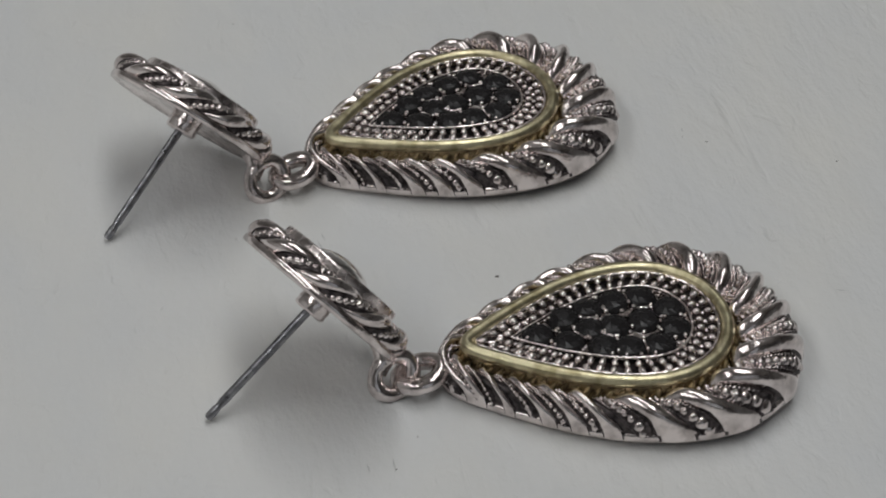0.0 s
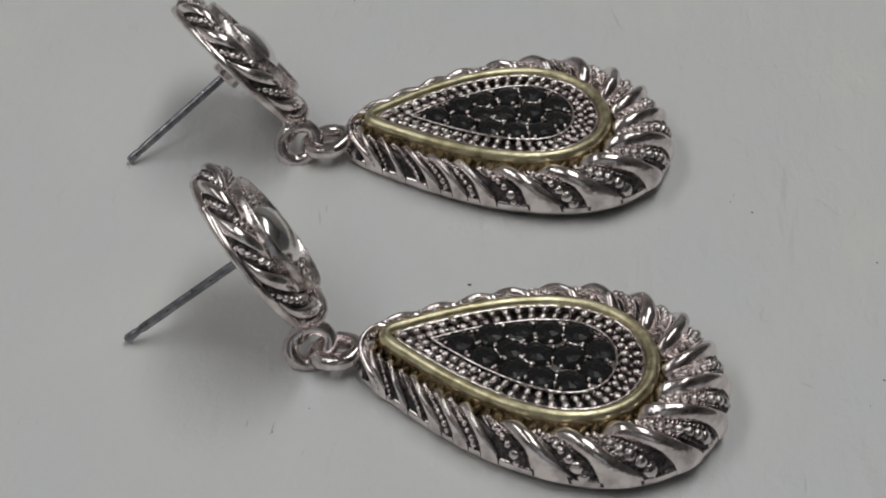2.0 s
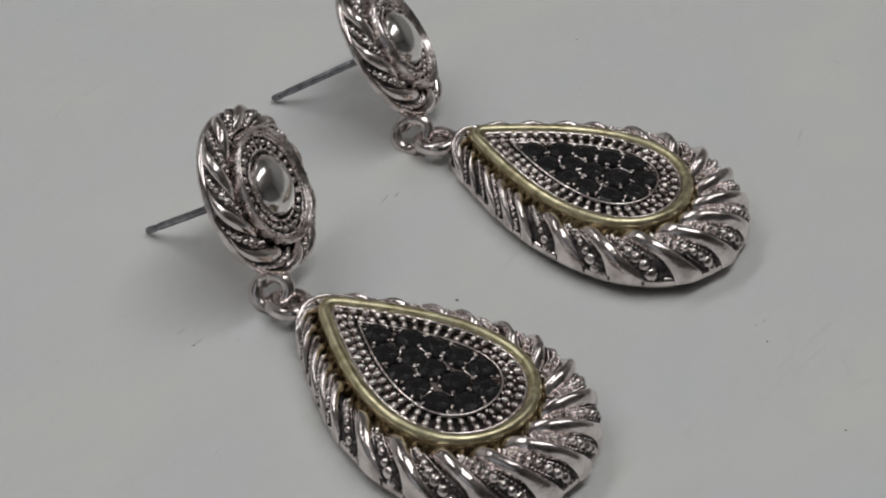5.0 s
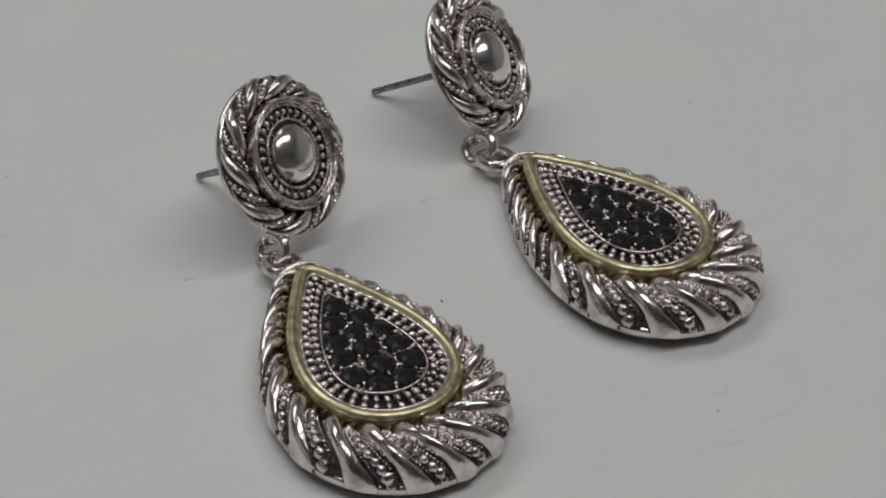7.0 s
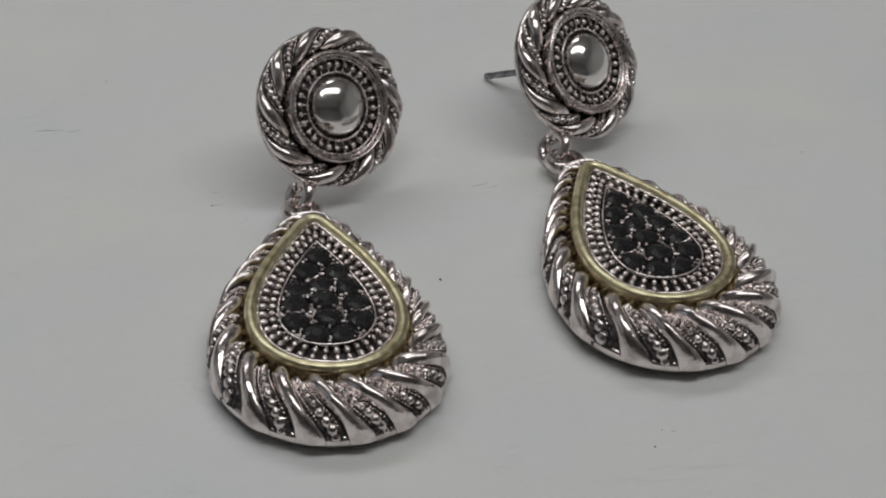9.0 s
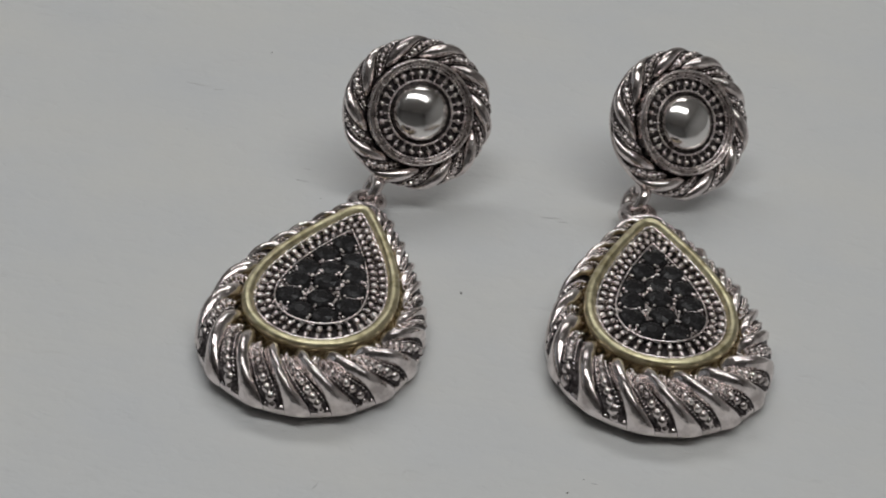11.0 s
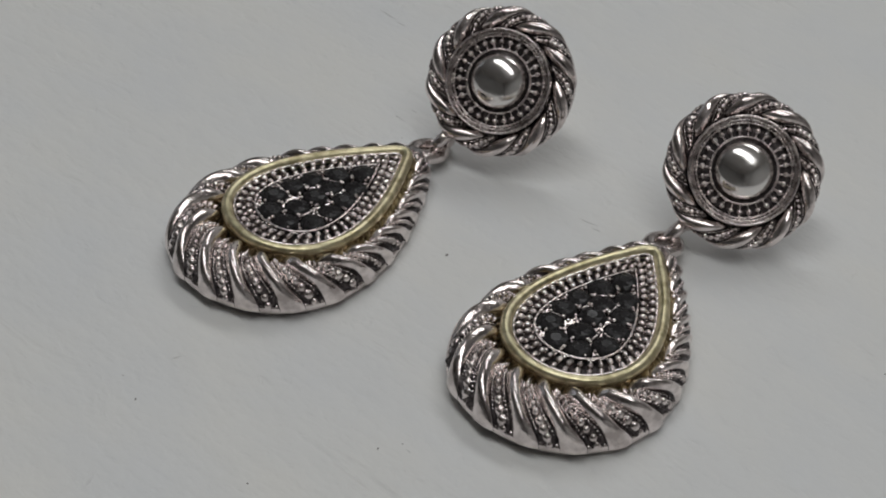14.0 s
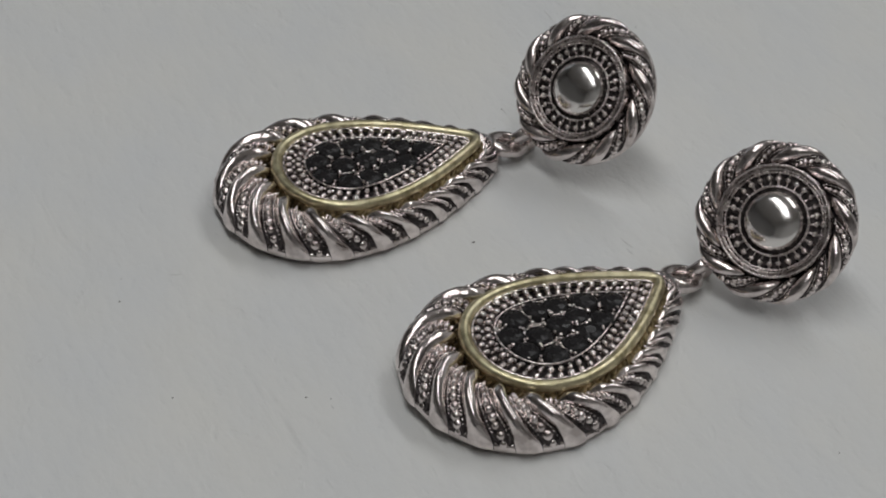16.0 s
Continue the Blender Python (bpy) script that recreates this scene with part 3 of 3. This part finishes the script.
def link_mesh():
    b = Build()
    a = np.arange(44) * 2 * math.pi / 44
    sweep(b, [[-0.06 + 0.15 * math.cos(t), 0.5 + 0.195 * math.sin(t), 0.16 - 0.05 * math.sin(t)] for t in a], [0.084] * 44, 10, True)
    sweep(b, [[0, 0.1, 0.2], [0, 0.22, 0.2], [0, 0.33, 0.2]], [0.09, 0.08, 0.06], 10)
    return b.mesh("drop_link", SILVER)


LINK = link_mesh()


def scaled(m):
    """A pose in units of U as one in metres."""
    m = m.copy()
    m.translation = m.translation * U
    return m


def earring(x, y, turn, tilt, centre, facing, lift, hinge, tip, label):
    base = tagged(new("drop_earring"), label, "earring", "pair of earrings")
    base.matrix_world = scaled(Matrix.Translation((x, y, 0)) @ Matrix.Rotation(turn, 4, "Z"))
    inv = base.matrix_world.inverted()
    mid = Matrix.Translation((0, -1.2 * U, 0))
    lean = mid @ Matrix.Rotation(tilt[0], 4, "X") @ Matrix.Rotation(tilt[1], 4, "Y") @ mid.inverted()
    drop = part("teardrop_pendant", DROP_MESH["body"], base, "blackened silver teardrop body", lean)
    part("silver_foot", DROP_MESH["foot"], drop, "smooth silver foot")
    for m in DROP_MESH["smooth_rib"]:
        part("smooth_rib", m, drop)
    for m in DROP_MESH["beaded_rib"]:
        part("beaded_rib", m, drop)
    part("gold_bezel", DROP_MESH["bezel"], drop, "pale gold teardrop rim")
    part("bezel_skirt", DROP_MESH["skirt"], drop, "tarnished gold scalloped skirt")
    part("setting_plate", DROP_MESH["plate"], drop, "blackened recessed plate")
    part("outer_line", DROP_MESH["outer_line"], drop)
    part("inner_line", DROP_MESH["inner_line"], drop)
    part("milgrain_border", DROP_MESH["grains"], drop, "double row of silver grains")
    part("stone_bed", DROP_MESH["bed"], drop)
    part("prong_setting", DROP_MESH["prongs"], drop, "tiny silver prongs")
    rnd = random.Random(3)
    for sx, sy in STONES:
        m = Matrix.Translation((sx * U, sy * U, (SEAT - 0.055) * U)) @ Euler((rnd.uniform(-0.07, 0.07), rnd.uniform(-0.07, 0.07), rnd.uniform(0, 6))).to_matrix().to_4x4()
        part("black_stone", DROP_MESH["stone"], drop, "faceted black glass stone", m)
    part("drop_link", LINK, base, "silver wire link")
    n = Vector((math.cos(lift) * math.sin(facing), -math.cos(lift) * math.cos(facing), math.sin(lift)))
    c = Vector(centre)
    down = Vector(hinge) - c
    down = (down - n * down.dot(n)).normalized()
    side = n.cross(down)
    # columns: x, y, z axes of the stud
    rot = Matrix((-side, -down, n)).transposed() if Matrix((-side, -down, n)).determinant() > 0 else Matrix((side, -down, n)).transposed()
    m = scaled(Matrix.Translation(c) @ rot.to_4x4())
    stud = part("round_stud", STUD_MESH["body"], base, "blackened silver disc", inv @ m)
    part("back_plate", STUD_MESH["back"], stud)
    for me in STUD_MESH["smooth_rib"]:
        part("smooth_rib", me, stud)
    for me in STUD_MESH["beaded_rib"]:
        part("beaded_rib", me, stud)
    part("double_ring", STUD_MESH["ring"], stud)
    part("grain_ring", STUD_MESH["grains"], stud, "ring of small silver grains")
    part("dome", STUD_MESH["dome"], stud, "polished silver dome")
    part("post_cup", STUD_MESH["cup"], stud)
    part("stud_loop", STUD_MESH["loop"], stud, "silver wire loop")
    # the post, from the cup to its tip on the board
    start, end = c - n * 0.34, Vector(tip)
    local = (inv @ m).inverted() @ inv
    p0, p1 = (local @ (start * U)) / U, (local @ (end * U)) / U
    b = Build()
    ks = [0, 0.1, 0.5, 0.86, 0.88, 0.9, 0.92, 0.985, 1.0]
    sweep(b, [p0.lerp(p1, k) for k in ks], [0.045, 0.042, 0.041, 0.041, 0.034, 0.034, 0.041, 0.04, 0.022], 14)
    part("post", b.mesh("post", STEEL), stud, "straight dull steel ear post")
    return base


earring(0.0, 0.0, 0.0, (-0.033, 0.024), (0.39, 1.171, 1.071), 0.525, 0.609, (-0.01, 0.71, 0.15), (-0.191, 2.448, 0.02),
        "silver drop earring with gold-rimmed black stones, lying on its post")
earring(3.192, 0.722, 0.252, (-0.028, 0.0426), (3.366, 2.053, 0.96), 0.7175, 0.672, (3.02, 1.40, 0.16), (2.394, 3.129, 0.02),
        "silver drop earring with gold-rimmed black stones, lying on its post")


# ---- scratches and specks on the board ----
def scratch(x, y, length, turn, seed):
    """A short shallow score with a lifted lip, part of the board's surface."""
    rnd = random.Random(seed)
    b = Build()
    n = 9
    path = [[length * (k / (n - 1) - 0.5), 0.004 * rnd.uniform(-1, 1), 0.0] for k in range(n)]
    sweep(b, path, [0.009 * math.sin(math.pi * (k + 0.5) / n) * rnd.uniform(0.7, 1.2) for k in range(n)], 6, squash=0.5)
    m = Matrix.Translation((x * U, y * U, BOARD_Z + 0.001 * U)) @ Matrix.Rotation(math.radians(turn), 4, "Z")
    part("scratch", b.mesh("scratch", SCORE), top, "grey scratch", m)


for i, (x, y, length, turn) in enumerate(((-0.97, 0.90, 0.18, -2), (2.01, 1.07, 0.24, 13), (2.16, 1.03, 0.12, 10), (-2.8, 2.4, 0.34, -1), (-2.52, 2.37, 0.14, 9),
                                          (3.35, -3.01, 0.07, 3), (-0.97, 1.13, 0.11, 2), (0.65, -3.83, 0.13, 71))):
    scratch(x, y, length, turn, i)


def speck(x, y, r, seed):
    rnd = random.Random(seed)
    b = Build()
    v = TINY[0] * np.array([r * rnd.uniform(0.8, 1.6), r, r * 0.5]) * (1 + 0.25 * np.array([[rnd.uniform(-1, 1)] for _ in TINY[0]]))
    b.add(v, TINY[1])
    ob = new("dust_speck", b.mesh("dust_speck", DUST))
    ob.matrix_world = pose(x * U, y * U, BOARD_Z + r * 0.3 * U, 0, 0, rnd.uniform(0, 180))
    return tagged(ob, "tiny dark speck of dust on the white board", "dust", "dust on the board")


for i, (x, y, r) in enumerate(((1.34, -0.54, 0.014), (5.91, 1.45, 0.009), (3.11, -3.21, 0.009), (3.23, -2.98, 0.007), (-2.14, 3.34, 0.01),
                             (0.88, -4.54, 0.01), (2.6, -4.48, 0.009), (0.5, -4.41, 0.007), (-0.66, 0.63, 0.007), (-1.02, 0.89, 0.007))):
    speck(x, y, r, i)
